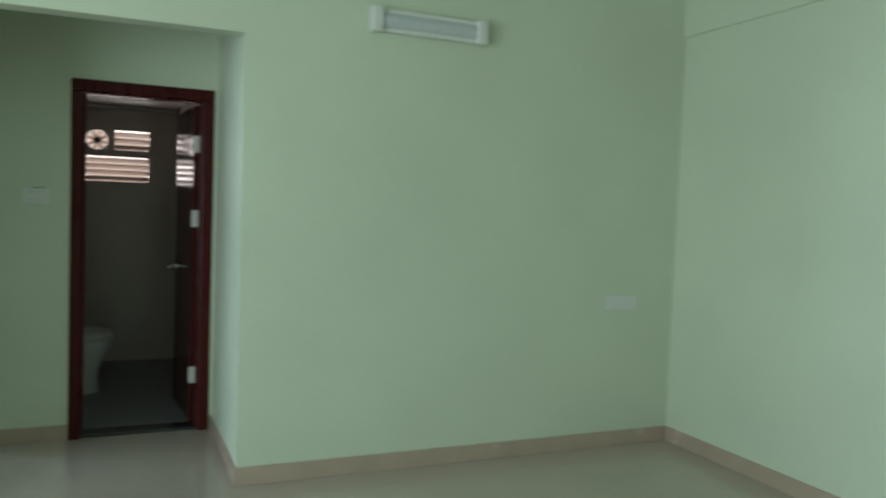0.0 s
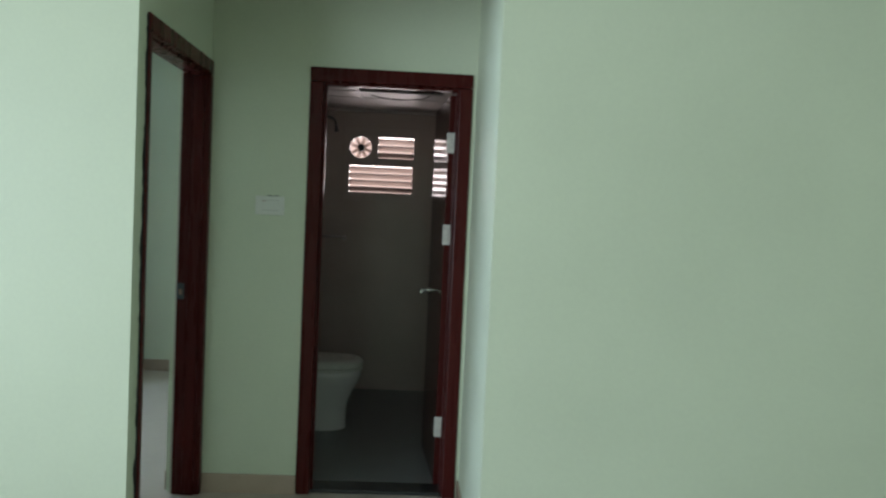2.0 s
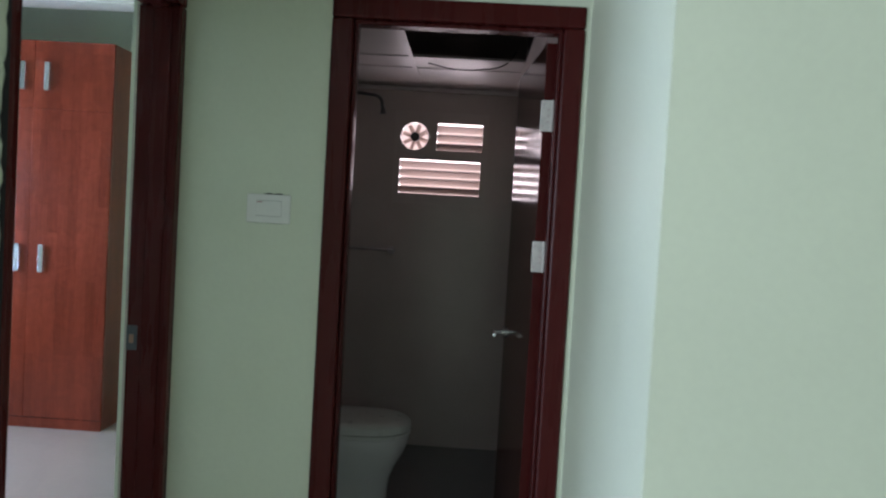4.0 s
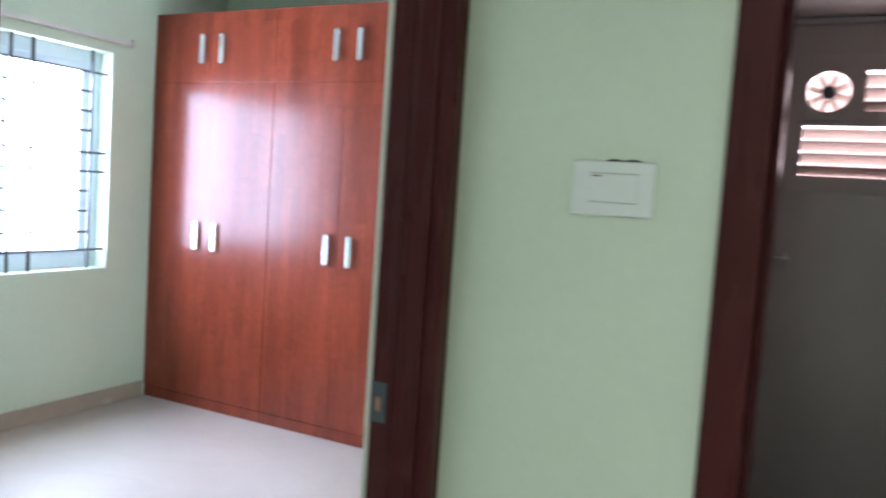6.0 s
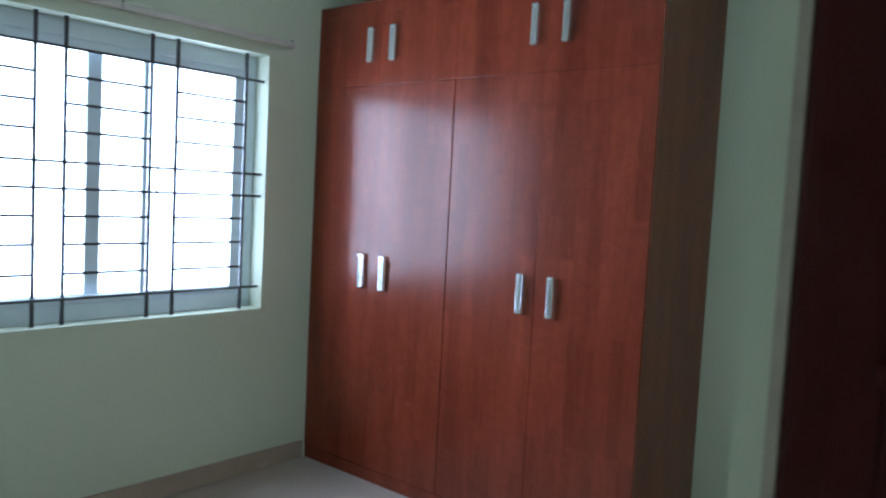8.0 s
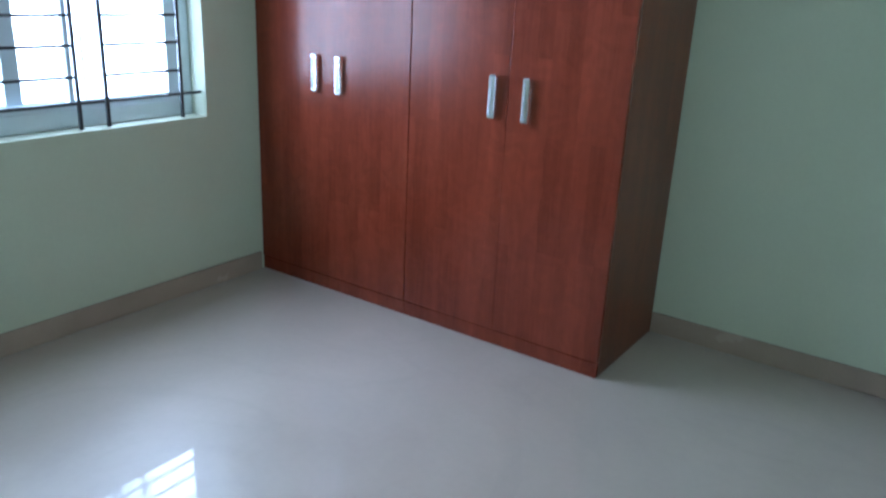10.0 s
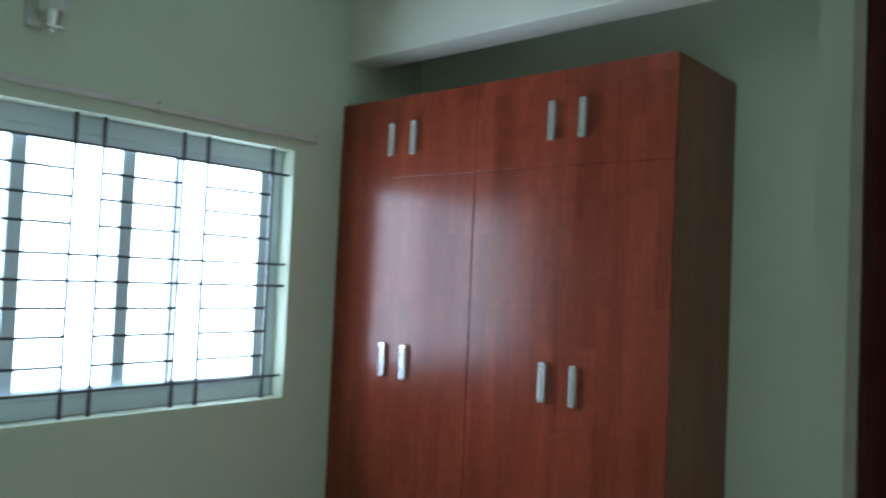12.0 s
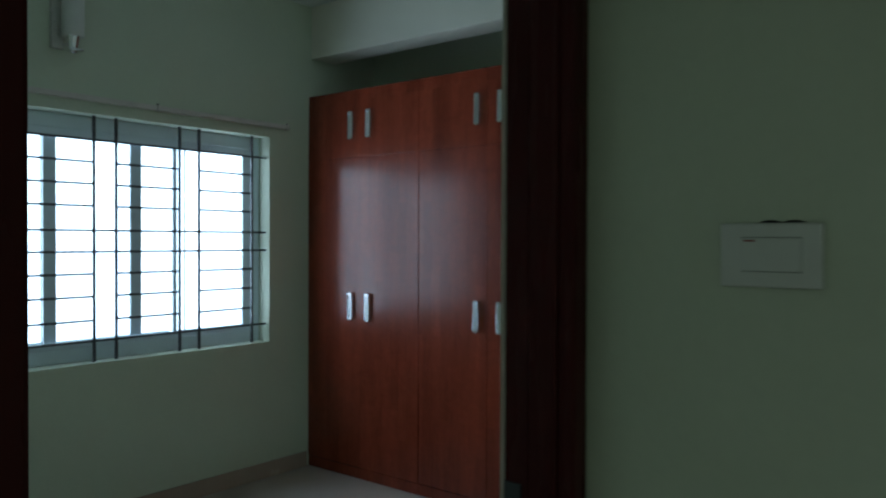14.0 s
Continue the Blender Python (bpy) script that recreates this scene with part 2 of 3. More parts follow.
# ---- large structure ----
setting("ground", EARTH, [(-400, 400, -400, 400, -0.3, -0.12)], "dry earth ground round the house")
setting("floor", FLOOR_TILE, [(-3.74, 3.82, -4.1, 7.54, -0.12, 0.0)], "polished beige vitrified tile floor")
setting("wall_bedroom_west", PAINT, [(-3.726, WEST, 3.635, WY0, 0, H), (-3.726, WEST, WY1, 7.54, 0, H),
        (-3.726, WEST, WY0, WY1, 0, WZ0), (-3.726, WEST, WY0, WY1, WZ1, H)], "pale green painted wall round the barred window")
setting("wall_bedroom_back", PAINT, [(WEST, BED, BACK, 7.54, 0, H)], "mint green painted wall behind the wardrobe")
setting("wall_partition", PAINT, [(BED, LOBBY, LEFT_FRONT, 3.692, 0, H), (BED, LOBBY, 4.603, 7.54, 0, H), (BED, LOBBY, 3.692, 4.603, 2.118, H)],
        "green painted partition with the bedroom doorway")
setting("wall_living_left", PAINT, [(WEST, BED, LEFT_FRONT, 3.735, 0, H)], "mint green painted living room wall")
setting("wall_lobby_end", PAINT, [(LOBBY, 0.148, INNER, 4.735, 0, H), (0.942, RIGHT, INNER, 4.735, 0, H), (0.148, 0.942, INNER, 4.735, 2.118, H)],
        "green painted wall round the bathroom doorway")
setting("wall_lobby_side", PAINT, [(RIGHT, 1.082, FRONT, 4.735, 0, H)], "mint green painted side wall of the lobby")
setting("wall_living_lamp", PAINT, [(1.082, 3.683, FRONT, 3.70, 0, H)], "plain mint green painted wall with a batten lamp")
setting("wall_living_right", PAINT, [(3.683, 3.82, -4.1, 3.70, 0, H), (3.668, 3.683, -4.0, FRONT, 2.578, H)], "mint green painted wall with a beam line above")
setting("wall_living_south", PAINT, [(-3.0, 3.683, -4.1, -4.0, 0, H)], "plain green wall at the living room's end")
setting("wall_living_west", PAINT, [(-3.0, -2.8, -4.0, -1.65, 0, H), (-3.0, -2.8, 1.65, LEFT_FRONT, 0, H), (-3.0, -2.8, -1.65, 1.65, 0, 0.3),
        (-3.0, -2.8, -1.65, 1.65, 2.4, H)], "green wall round the large living room window")
setting("wall_bath_right", BATH_TILE, [(BATH_RIGHT, 1.02, 4.735, 7.04, 0, H)], "grey tiled bathroom wall")
setting("wall_bath_left", BATH_TILE, [(LOBBY, -0.318, 4.735, BATH_BACK, 0, H)], "grey tiled bathroom wall")
setting("wall_bath_front", BATH_TILE, [(-0.318, 0.148, 4.735, 4.745, 0, H), (0.148, BATH_RIGHT, 4.735, 4.745, 2.118, H)], "grey tiled bathroom wall beside its door")
VX0, VX1, VZ0, VZ1 = 0.128, 0.705, 1.512, 2.083
setting("wall_bath_back", BATH_TILE, [(LOBBY, VX0, BATH_BACK, 7.04, 0, H), (VX1, BATH_RIGHT, BATH_BACK, 7.04, 0, H),
        (VX0, VX1, BATH_BACK, 7.04, 0, VZ0), (VX0, VX1, BATH_BACK, 7.04, VZ1, H)], "grey tiled bathroom wall with a ventilator")
setting("ceiling", CEILING_PAINT, [(-3.74, 3.82, -4.1, 7.54, H, 3.1)], "white painted concrete ceiling")
bm = bmesh.new()
loft(bm, [[(x, y, z) for x, y in ((LOBBY, 3.585), (RIGHT, FRONT), (RIGHT, 3.69), (LOBBY, 3.72))] for z in (2.278, H)])
tagged(part("beam_lobby", bm, PAINT), "green painted beam above the lobby's opening", "beam", kind="structure")
setting("beam_wardrobe", LIT_BEAM_PAINT, [(WEST, BED, 6.79, 6.99, 2.615, H)], "painted beam above the wardrobe, coloured paler as if lit", r=0.006)
setting("bathroom_floor", BATH_FLOOR, [(-0.318, BATH_RIGHT, 4.77, BATH_BACK, 0.0, 0.006)], "dark grey bathroom floor tiles")
setting("threshold", BLACK_STONE, [(0.20, 0.875, 4.63, 4.77, 0.0, 0.018)], "black granite threshold of the bathroom", r=0.004)


def skirting(name, x0, x1, y0, y1):
    return setting(name, SKIRTING_TILE, [(x0, x1, y0, y1, 0, 0.095)], "brown beige tile skirting along the wall", r=0.003)


skirting("baseboard_1", WEST, WEST + 0.012, 3.735, 6.75)
skirting("baseboard_2", -1.574, BED, BACK - 0.012, BACK)
skirting("baseboard_3", BED - 0.012, BED, 4.62, BACK - 0.012)
skirting("baseboard_4", LOBBY, 0.145, INNER - 0.012, INNER)
skirting("baseboard_5", RIGHT - 0.012, RIGHT, FRONT - 0.012, 4.605)
skirting("baseboard_6", RIGHT, 3.671, FRONT - 0.012, FRONT)
skirting("baseboard_7", 3.671, 3.683, -4.0, FRONT)
skirting("baseboard_8", -2.8, LOBBY + 0.012, LEFT_FRONT - 0.012, LEFT_FRONT)
skirting("baseboard_9", LOBBY, LOBBY + 0.012, LEFT_FRONT, 3.689)
skirting("baseboard_10", WEST + 0.012, BED, 3.735, 3.747)


# ---- door frames ----
def bathroom_door():
    door = empty("door_1", (0.54, 4.66, 0), "dark red wooden frame with brown door leaf standing open", "door")
    tagged(door, kind="structure")
    y0, y1 = 4.602, 4.745
    for name, x0, x1, s in (("door_jamb", 0.147, 0.215, 1), ("door_jamb", 0.878, 0.945, -1)):
        bm = bmesh.new()
        soft_box(bm, x0, x1, y0, y1, 0, 2.05, r=0.006)
        inner = x1 if s > 0 else x0
        # stop bead
        soft_box(bm, min(inner, inner + s * 0.012), max(inner, inner + s * 0.012), y0 + 0.03, y0 + 0.085, 0.018, 2.044, r=0.004)
        part(name, bm, FRAME_WOOD, door)
    bm = bmesh.new()
    soft_box(bm, 0.147, 0.945, y0, y1, 2.052, 2.12, r=0.006)
    soft_box(bm, 0.216, 0.877, y0 + 0.03, y0 + 0.085, 2.04, 2.053, r=0.003)
    part("door_head", bm, FRAME_WOOD, door)
    # open leaf
    leaf = boxes("door_leaf", LEAF_WOOD, [(0.004, 0.66, 0.0, 0.036, 0.022, 2.035)], None, "dark brown veneered door leaf standing open", r=0.003)
    leaf.matrix_world = pose(0.878, 4.752, 0, 0, 0, 94.5)
    bpy.context.view_layer.update()
    leaf.parent = door
    leaf.matrix_parent_inverse = door.matrix_world.inverted()
    # the leaf's free side: plates, lever and latch on both faces
    out = pose(0.878, 4.752, 0, 0, 0, 94.5)
    bm = bmesh.new()
    y = 0.036
    rod(bm, (0.625, y, 0.975), (0.625, y + 0.012, 0.975), 0.022, 20)
    rod(bm, (0.625, y + 0.01, 0.975), (0.625, y + 0.055, 0.975), 0.009)
    rod(bm, (0.632, y + 0.05, 0.976), (0.56, y + 0.052, 0.97), 0.009, 14, 0.007)
    soft_box(bm, 0.657, 0.662, 0.006, 0.03, 0.88, 1.06, r=0.001)
    bmesh.ops.transform(bm, matrix=out, verts=bm.verts)
    part("door_handle", bm, CHROME, leaf, "chrome lever handle", True)
    boxes("edge_lipping", FRAME_WOOD, [(0.840, 0.878, 4.7495, 4.7555, 0.022, 2.035)], leaf, "dark red varnished hinge edge")
    for z in (1.795, 1.325, 0.325):
        bm = bmesh.new()
        soft_box(bm, 0.832, 0.870, 4.743, 4.7485, z - 0.052, z + 0.052, r=0.002)
        rod(bm, (0.872, 4.744, z - 0.052), (0.872, 4.744, z + 0.052), 0.006)
        hinge = part("hinge", bm, STEEL, door, "pale steel butt hinge")
        for dy, dz in ((0.012, 0.035), (0.03, 0.0), (0.012, -0.035), (0.03, 0.02), (0.03, -0.02)):
            bm = bmesh.new()
            rod(bm, (0.828 + dy, 4.7435, z + dz), (0.828 + dy, 4.7415, z + dz), 0.0042, 10)
            part("screw", bm, VENT_FRAME, hinge)


bathroom_door()


def bedroom_door():
    door = empty("door_2", (-0.39, 4.15, 0), "dark red varnished wooden frame of the open bedroom doorway", "door")
    tagged(door, kind="structure")
    x0, x1 = -0.451, -0.316
    for name, y0, y1, s in (("door_jamb", 3.690, 3.720, 1), ("door_jamb", 4.558, 4.605, -1)):
        bm = bmesh.new()
        soft_box(bm, x0, x1, y0, y1, 0, 2.05, r=0.006)
        inner = y1 if s > 0 else y0
        if s < 0:
            soft_box(bm, x0 + 0.05, x1 - 0.028, min(inner, inner + s * 0.005), max(inner, inner + s * 0.005), 0, 2.044, r=0.004)
        jamb = part(name, bm, FRAME_WOOD, door)
        part("edge_strip", boxes_mesh([(x0 - 0.006, x0 + 0.001, y0 + (0 if s > 0 else 0.001), y1 - (0 if s < 0 else 0.001), 0, 2.05)]), PALE_EDGE, jamb,
             "pale edge strip of the frame")
        if s < 0:
            bm = bmesh.new()
            bmesh.ops.create_icosphere(bm, subdivisions=2, radius=0.005, matrix=Matrix.Translation((-0.403, y0 - 0.004, 1.356)) @ Matrix.Diagonal((0.8, 0.6, 1.6, 1)))
            part("varnish_lump", bm, FRAME_WOOD, jamb)
            bm = bmesh.new()
            soft_box(bm, x0 + 0.002, x0 + 0.036, y0 - 0.003, y0 + 0.002, 0.962, 1.04, r=0.001)
            strike = part("strike_plate", bm, IRON, jamb, "dull steel strike plate")
            bm = bmesh.new()
            soft_box(bm, x0 + 0.012, x0 + 0.026, y0 - 0.005, y0 - 0.002, 0.984, 1.012, r=0.003)
            part("strike_lip", bm, BRASS, strike)
    bm = bmesh.new()
    soft_box(bm, x0, x1, 3.690, 4.605, 2.052, 2.12, r=0.006)
    soft_box(bm, x0 + 0.05, x1 - 0.028, 3.722, 4.556, 2.04, 2.053, r=0.003)
    part("door_head", bm, FRAME_WOOD, door)
    # broken plaster edge beside the near jamb
    rng = random.Random(4)
    bm = bmesh.new()
    rows = []
    z = 0.02
    while z < 2.12:
        w = 0.004 + 0.04 * max(0, noise.noise((0, 3.1, z * 6.0))) + 0.01 * rng.random() ** 2
        rows.append((bm.verts.new((LOBBY + 0.001, 3.691, z)), bm.verts.new((LOBBY + 0.0015, 3.690 - w, z)), bm.verts.new((LOBBY + 0.006, 3.6905, z))))
        z += 0.018
    for a, b in zip(rows, rows[1:]):
        bm.faces.new((a[0], a[1], b[1], b[0]))
        bm.faces.new((a[1], a[2], b[2], b[1]))
        bm.faces.new((a[2], a[0], b[0], b[2]))
    part("plaster_crack", bm, BLACK, door, "ragged dark gap beside the frame")


def boxes_mesh(parts):
    bm = bmesh.new()
    for p in parts:
        box(bm, *p)
    return bm


bedroom_door()


# ---- bedroom window and bars ----
def window():
    win = empty("window_1", (-3.6, 5.73, WZ0), "white sliding window with clear panes behind iron bars", "window")
    tagged(win, kind="structure")
    bm = bmesh.new()
    for p in ((-3.661, -3.576, WY0, WY0 + 0.06, WZ0, WZ1), (-3.661, -3.576, WY1 - 0.06, WY1, WZ0, WZ1),
              (-3.661, -3.576, WY0 + 0.06, WY1 - 0.06, WZ0, WZ0 + 0.075), (-3.661, -3.576, WY0 + 0.06, WY1 - 0.06, WZ1 - 0.075, WZ1)):
        soft_box(bm, *p, r=0.004)
    # inner lips of the tracks
    soft_box(bm, -3.584, -3.574, WY0 + 0.061, 5.868, WZ1 - 0.112, WZ1 - 0.076, r=0.002)
    soft_box(bm, -3.584, -3.574, WY0 + 0.061, 5.868, WZ0 + 0.076, WZ0 + 0.108, r=0.002)
    part("window_frame", bm, UPVC, win)
    zl, zh = WZ0 + 0.06, WZ1 - 0.06
    for x, y0, y1, bot in ((-3.646, 4.933, 5.239, 0.05), (-3.623, 5.174, 5.696, 0.05), (-3.597, 5.872, 6.405, 0.05)):
        left = 0.022 if x == -3.597 else 0.065
        bm = bmesh.new()
        for p in ((x - 0.011, x + 0.011, y0, y0 + left, zl, zh), (x - 0.011, x + 0.011, y1 - 0.065, y1, zl, zh),
                  (x - 0.011, x + 0.011, y0 + left, y1 - 0.065, zl, zl + bot), (x - 0.011, x + 0.011, y0 + left, y1 - 0.065, zh - bot, zh)):
            soft_box(bm, *p, r=0.003)
        sash = part("sash", bm, UPVC, win)
        if left < 0.03:
            boxes("glazing_bead", UPVC, [(x - 0.006, x + 0.006, 5.944, 5.951, zl + bot, zh - bot)], sash)
        pane = boxes("pane", PANE, [(x - 0.002, x + 0.002, y0 + left - 0.005, y1 - 0.06, zl + bot - 0.005, zh - bot + 0.005)], sash)
        pane.visible_shadow = False
    for z0, z1 in ((zl, zl + 0.05), (zh - 0.05, zh)):
        boxes("sash_rail", UPVC, [(-3.640, -3.618, 5.697, 5.871, z0, z1)], win)
    pane = boxes("pane", PANE, [(-3.648, -3.644, 5.65, 5.95, WZ0 + 0.07, WZ1 - 0.07)], win)
    pane.visible_shadow = False


window()


def grille():
    bars = empty("window_grille", (-3.528, 5.73, WZ0), "dark grey painted iron bar grille in the window opening", "grille")
    x = -3.519
    ys = (5.005, 5.383, 5.500, 5.868, 5.991, 6.356)
    for y in ys:
        boxes("upright_bar", IRON, [(x - 0.007, x + 0.007, y - 0.007, y + 0.007, WZ0 + 0.001, WZ1 - 0.001)], bars, r=0.0015)
    for z in (1.953, 1.497, 1.389, 0.938):
        boxes("long_rail", IRON, [(x + 0.004, x + 0.013, WY0 + 0.001, WY1 - 0.001, z - 0.006, z + 0.006)], bars, r=0.0015)
    for z in (1.843, 1.732, 1.621, 1.277, 1.162, 1.041):
        for a, b in ((0, 1), (2, 3), (4, 5)):
            boxes("rung", IRON, [(x - 0.004, x + 0.005, ys[a] + 0.004, ys[b] - 0.004, z - 0.006, z + 0.006)], bars, r=0.0015)


grille()


# ---- wardrobe ----
def wardrobe():
    x0, x1, y0, top, split, foot = -3.475, -1.576, 6.767, 2.369, 1.957, 0.065
    ob = empty("wardrobe", ((x0 + x1) / 2, 7.1, 0), "tall reddish brown wood laminate wardrobe with eight closed doors", "wardrobe")
    boxes("carcass", SEAM, [(x0 + 0.018, x1 - 0.018, y0 + 0.02, BACK - 0.004, 0.02, top - 0.018)], ob)
    boxes("side_panel", CHERRY_SHADED_SIDE, [(x1 - 0.018, x1, y0 + 0.02, BACK - 0.003, 0.0, top)], ob, "brown laminate side panel, coloured darker for its shade", r=0.0015)
    boxes("side_panel", CHERRY_SHADED_SIDE, [(x0, x0 + 0.018, y0 + 0.02, BACK - 0.003, 0.0, top)], ob, r=0.0015)
    boxes("top_panel", CHERRY, [(x0 + 0.0185, x1 - 0.0185, y0 + 0.02, BACK - 0.003, top - 0.018, top)], ob, r=0.0015)
    mid = -2.539
    for a, b in ((x0, mid - 0.0015), (mid + 0.0015, x1)):
        boxes("plinth", CHERRY, [(a, b, y0 + 0.004, y0 + 0.019, 0, foot - 0.002)], ob, r=0.0015)
    edges = (x0, -3.026, -2.542, -2.063, x1)
    for i in range(4):
        gaps = (0, 0.0005, 0.0009, 0.0005, 0)
        a, b = edges[i] + gaps[i], edges[i + 1] - gaps[i + 1]
        pair = edges[1] if i < 2 else edges[3]
        hx = pair + (-0.075 if i % 2 == 0 else 0.075) + (0.019 if i < 2 else 0.012)
        for low, high, hz in ((foot + 0.003, split - 0.0003, 1.048), (split + 0.0003, top, 2.152)):
            door = boxes("cabinet_door", CHERRY, [(a, b, y0, y0 + 0.0185, low, high)], ob, r=0.002)
            pull(hx, y0, hz, door)
            # doors hang a little out of true: the upper ones lean back
            lean, swing = (0.0, (0.5, 0.0, -0.3, 0.0)[i]) if low < 1.0 else (-0.7, 0.0)
            pivot = Matrix.Translation((b if swing < 0 else a, y0 + 0.0185, low))
            door.matrix_world = pivot @ Matrix.Rotation(radians(lean), 4, "X") @ Matrix.Rotation(radians(swing), 4, "Z") @ pivot.inverted() @ door.matrix_world
    return ob


def pull(x, y, z, door):
    """A chrome pull: a chamfered bar with a shallow channel down its face and closed ends."""
    bm = bmesh.new()
    outline = [(-0.021, 0.0), (-0.021, -0.014), (-0.015, -0.024), (-0.010, -0.0245), (-0.007, -0.0155), (0.007, -0.0155), (0.010, -0.0245),
               (0.015, -0.024), (0.021, -0.014), (0.021, 0.0)]
    closed = [(a, -0.0245 if -0.0245 < b < -0.015 else b) for a, b in outline]
    loft(bm, [[(x + a * k * 0.86, y + b * k, z + h) for a, b in o] for h, k, o in
              ((-0.085, 0.8, closed), (-0.080, 1.0, closed), (-0.072, 1.0, closed), (-0.070, 1.0, outline),
               (0.070, 1.0, outline), (0.072, 1.0, closed), (0.080, 1.0, closed), (0.085, 0.8, closed))])
    part("handle", bm, SATIN, door, "satin chrome pull handle", True)


wardrobe()


# ---- bedroom fittings ----
def curtain_batten():
    rail = empty("curtain_rail", (-3.46, 5.73, 2.15), "thin off-white curtain batten fixed above the window", "curtain rail")
    bm = bmesh.new()
    soft_box(bm, WEST, WEST + 0.022, 4.75, 6.59, 2.138, 2.166, r=0.003)
    part("batten", bm, BATTEN, rail)
    for y in (4.78, 5.70, 6.575):
        bm = bmesh.new()
        soft_box(bm, WEST + 0.002, WEST + 0.034, y - 0.006, y + 0.010, 2.136, 2.168, r=0.003)
        bracket = part("bracket", bm, BATTEN, rail)
        bm = bmesh.new()
        rod(bm, (WEST + 0.02, y, 2.168), (WEST + 0.02, y, 2.174), 0.006, 10)
        part("screw", bm, IRON, bracket)


curtain_batten()


def wall_lamp():
    lamp = empty("wall_lamp", (-3.46, 5.24, 2.36), "unlit wall lamp with white glass shade on chrome holder", "wall lamp")
    bm = bmesh.new()
    soft_box(bm, WEST, WEST + 0.028, 5.145, 5.205, 2.365, 2.60, r=0.004)
    part("back_plate", bm, STEEL, lamp, "grey metal back plate")
    bm = bmesh.new()
    rings = []
    for z, r in ((2.42, 0.046), (2.425, 0.050), (2.60, 0.050), (2.64, 0.044), (2.655, 0.03)):
        rings.append([(WEST + 0.085 + r * math.cos(a), 5.218 + r * math.sin(a), z) for a in np.linspace(0, 2 * math.pi, 24, endpoint=False)])
    loft(bm, rings)
    part("shade", bm, WHITE_PLASTIC, lamp, "white cylinder shade", True)
    bm = bmesh.new()
    rod(bm, (WEST + 0.02, 5.20, 2.385), (WEST + 0.085, 5.218, 2.385), 0.010)
    rod(bm, (WEST + 0.085, 5.218, 2.365), (WEST + 0.085, 5.218, 2.421), 0.022, 18, 0.034)
    bmesh.ops.create_icosphere(bm, subdivisions=2, radius=0.02, matrix=Matrix.Translation((WEST + 0.085, 5.218, 2.358)))
    soft_box(bm, WEST + 0.05, WEST + 0.12, 5.183, 5.253, 2.352, 2.360, r=0.002)
    part("holder", bm, CHROME, lamp, "chrome lamp holder", True)


wall_lamp()


# ---- lobby and living room fittings ----
def switch_plate():
    plate = empty("light_switch", (-0.026, INNER, 1.434), "white plastic wall switch with one wide rocker", "light switch")
    y = INNER
    bm = bmesh.new()
    soft_box(bm, -0.097, 0.043, y - 0.010, y, 1.388, 1.480, r=0.003)
    body = part("plate", bm, WHITE_PLASTIC, plate)
    boxes("module_gap", GAP_GREY, [(-0.0665, 0.0155, y - 0.0103, y - 0.009, 1.4098, 1.4602)], body)
    bm = bmesh.new()
    soft_box(bm, -0.0662, 0.0152, y - 0.0125, y - 0.009, 1.411, 1.459, r=0.0015)
    rocker = part("rocker", bm, WHITE_PLASTIC, body)
    boxes("indicator", RED, [(-0.063, -0.047, y - 0.0132, y - 0.012, 1.4535, 1.456)], rocker)
    # ragged slit where the plaster does not reach the plate
    for z, a, b, tall in ((1.4805, -0.045, 0.019, 0.004), (1.3873, -0.033, 0.021, 0.0018)):
        bm = bmesh.new()
        rows = []
        for i in range(17):
            u = i / 16
            h = tall * (0.25 + abs(math.sin(u * 6.3)) * 0.75) * (1 if 0 < i < 16 else 0.1)
            x = a + (b - a) * u
            rows.append((bm.verts.new((x, y - 0.001, z)), bm.verts.new((x, y - 0.001, z + h))))
        for p, q in zip(rows, rows[1:]):
            bm.faces.new((p[0], q[0], q[1], p[1]))
        part("plaster_slit", bm, BLACK, plate, "dark slit in the plaster")


switch_plate()


def batten_light():
    lamp = empty("batten_light", (1.93, FRONT, 2.42), "unlit white wall batten light with grey diffuser", "wall light")
    bm = bmesh.new()
    soft_box(bm, 1.60, 2.255, FRONT - 0.045, FRONT, 2.362, 2.480, r=0.004)
    part("housing", bm, WHITE_PLASTIC, lamp)
    for x0, x1 in ((1.592, 1.652), (2.198, 2.258)):
        bm = bmesh.new()
        soft_box(bm, x0, x1, FRONT - 0.075, FRONT - 0.001, 2.356, 2.486, r=0.010, segments=3)
        part("end_cap", bm, WHITE_PLASTIC, lamp)
    bm = bmesh.new()
    n = 12
    rings = []
    for x in (1.652, 2.198):
        rings.append([(x, FRONT - 0.046 - 0.018 * math.sin(math.pi * i / n), 2.382 + 0.078 * i / n) for i in range(n + 1)])
    loft(bm, rings)
    part("diffuser", bm, DIFFUSER, lamp, "grey ribbed diffuser", True)


batten_light()


def socket():
    plate = empty("wall_socket", (3.29, FRONT, 0.9), "white plastic socket plate low on the wall", "socket")
    bm = bmesh.new()
    soft_box(bm, 3.175, 3.405, FRONT - 0.011, FRONT, 0.858, 0.948, r=0.003)
    body = part("plate", bm, WHITE_PLASTIC, plate)
    for x0, x1 in ((3.195, 3.235), (3.238, 3.278), (3.282, 3.385)):
        bm = bmesh.new()
        soft_box(bm, x0, x1, FRONT - 0.0135, FRONT - 0.010, 0.875, 0.931, r=0.0015)
        part("module", bm, WHITE_PLASTIC, body)


socket()


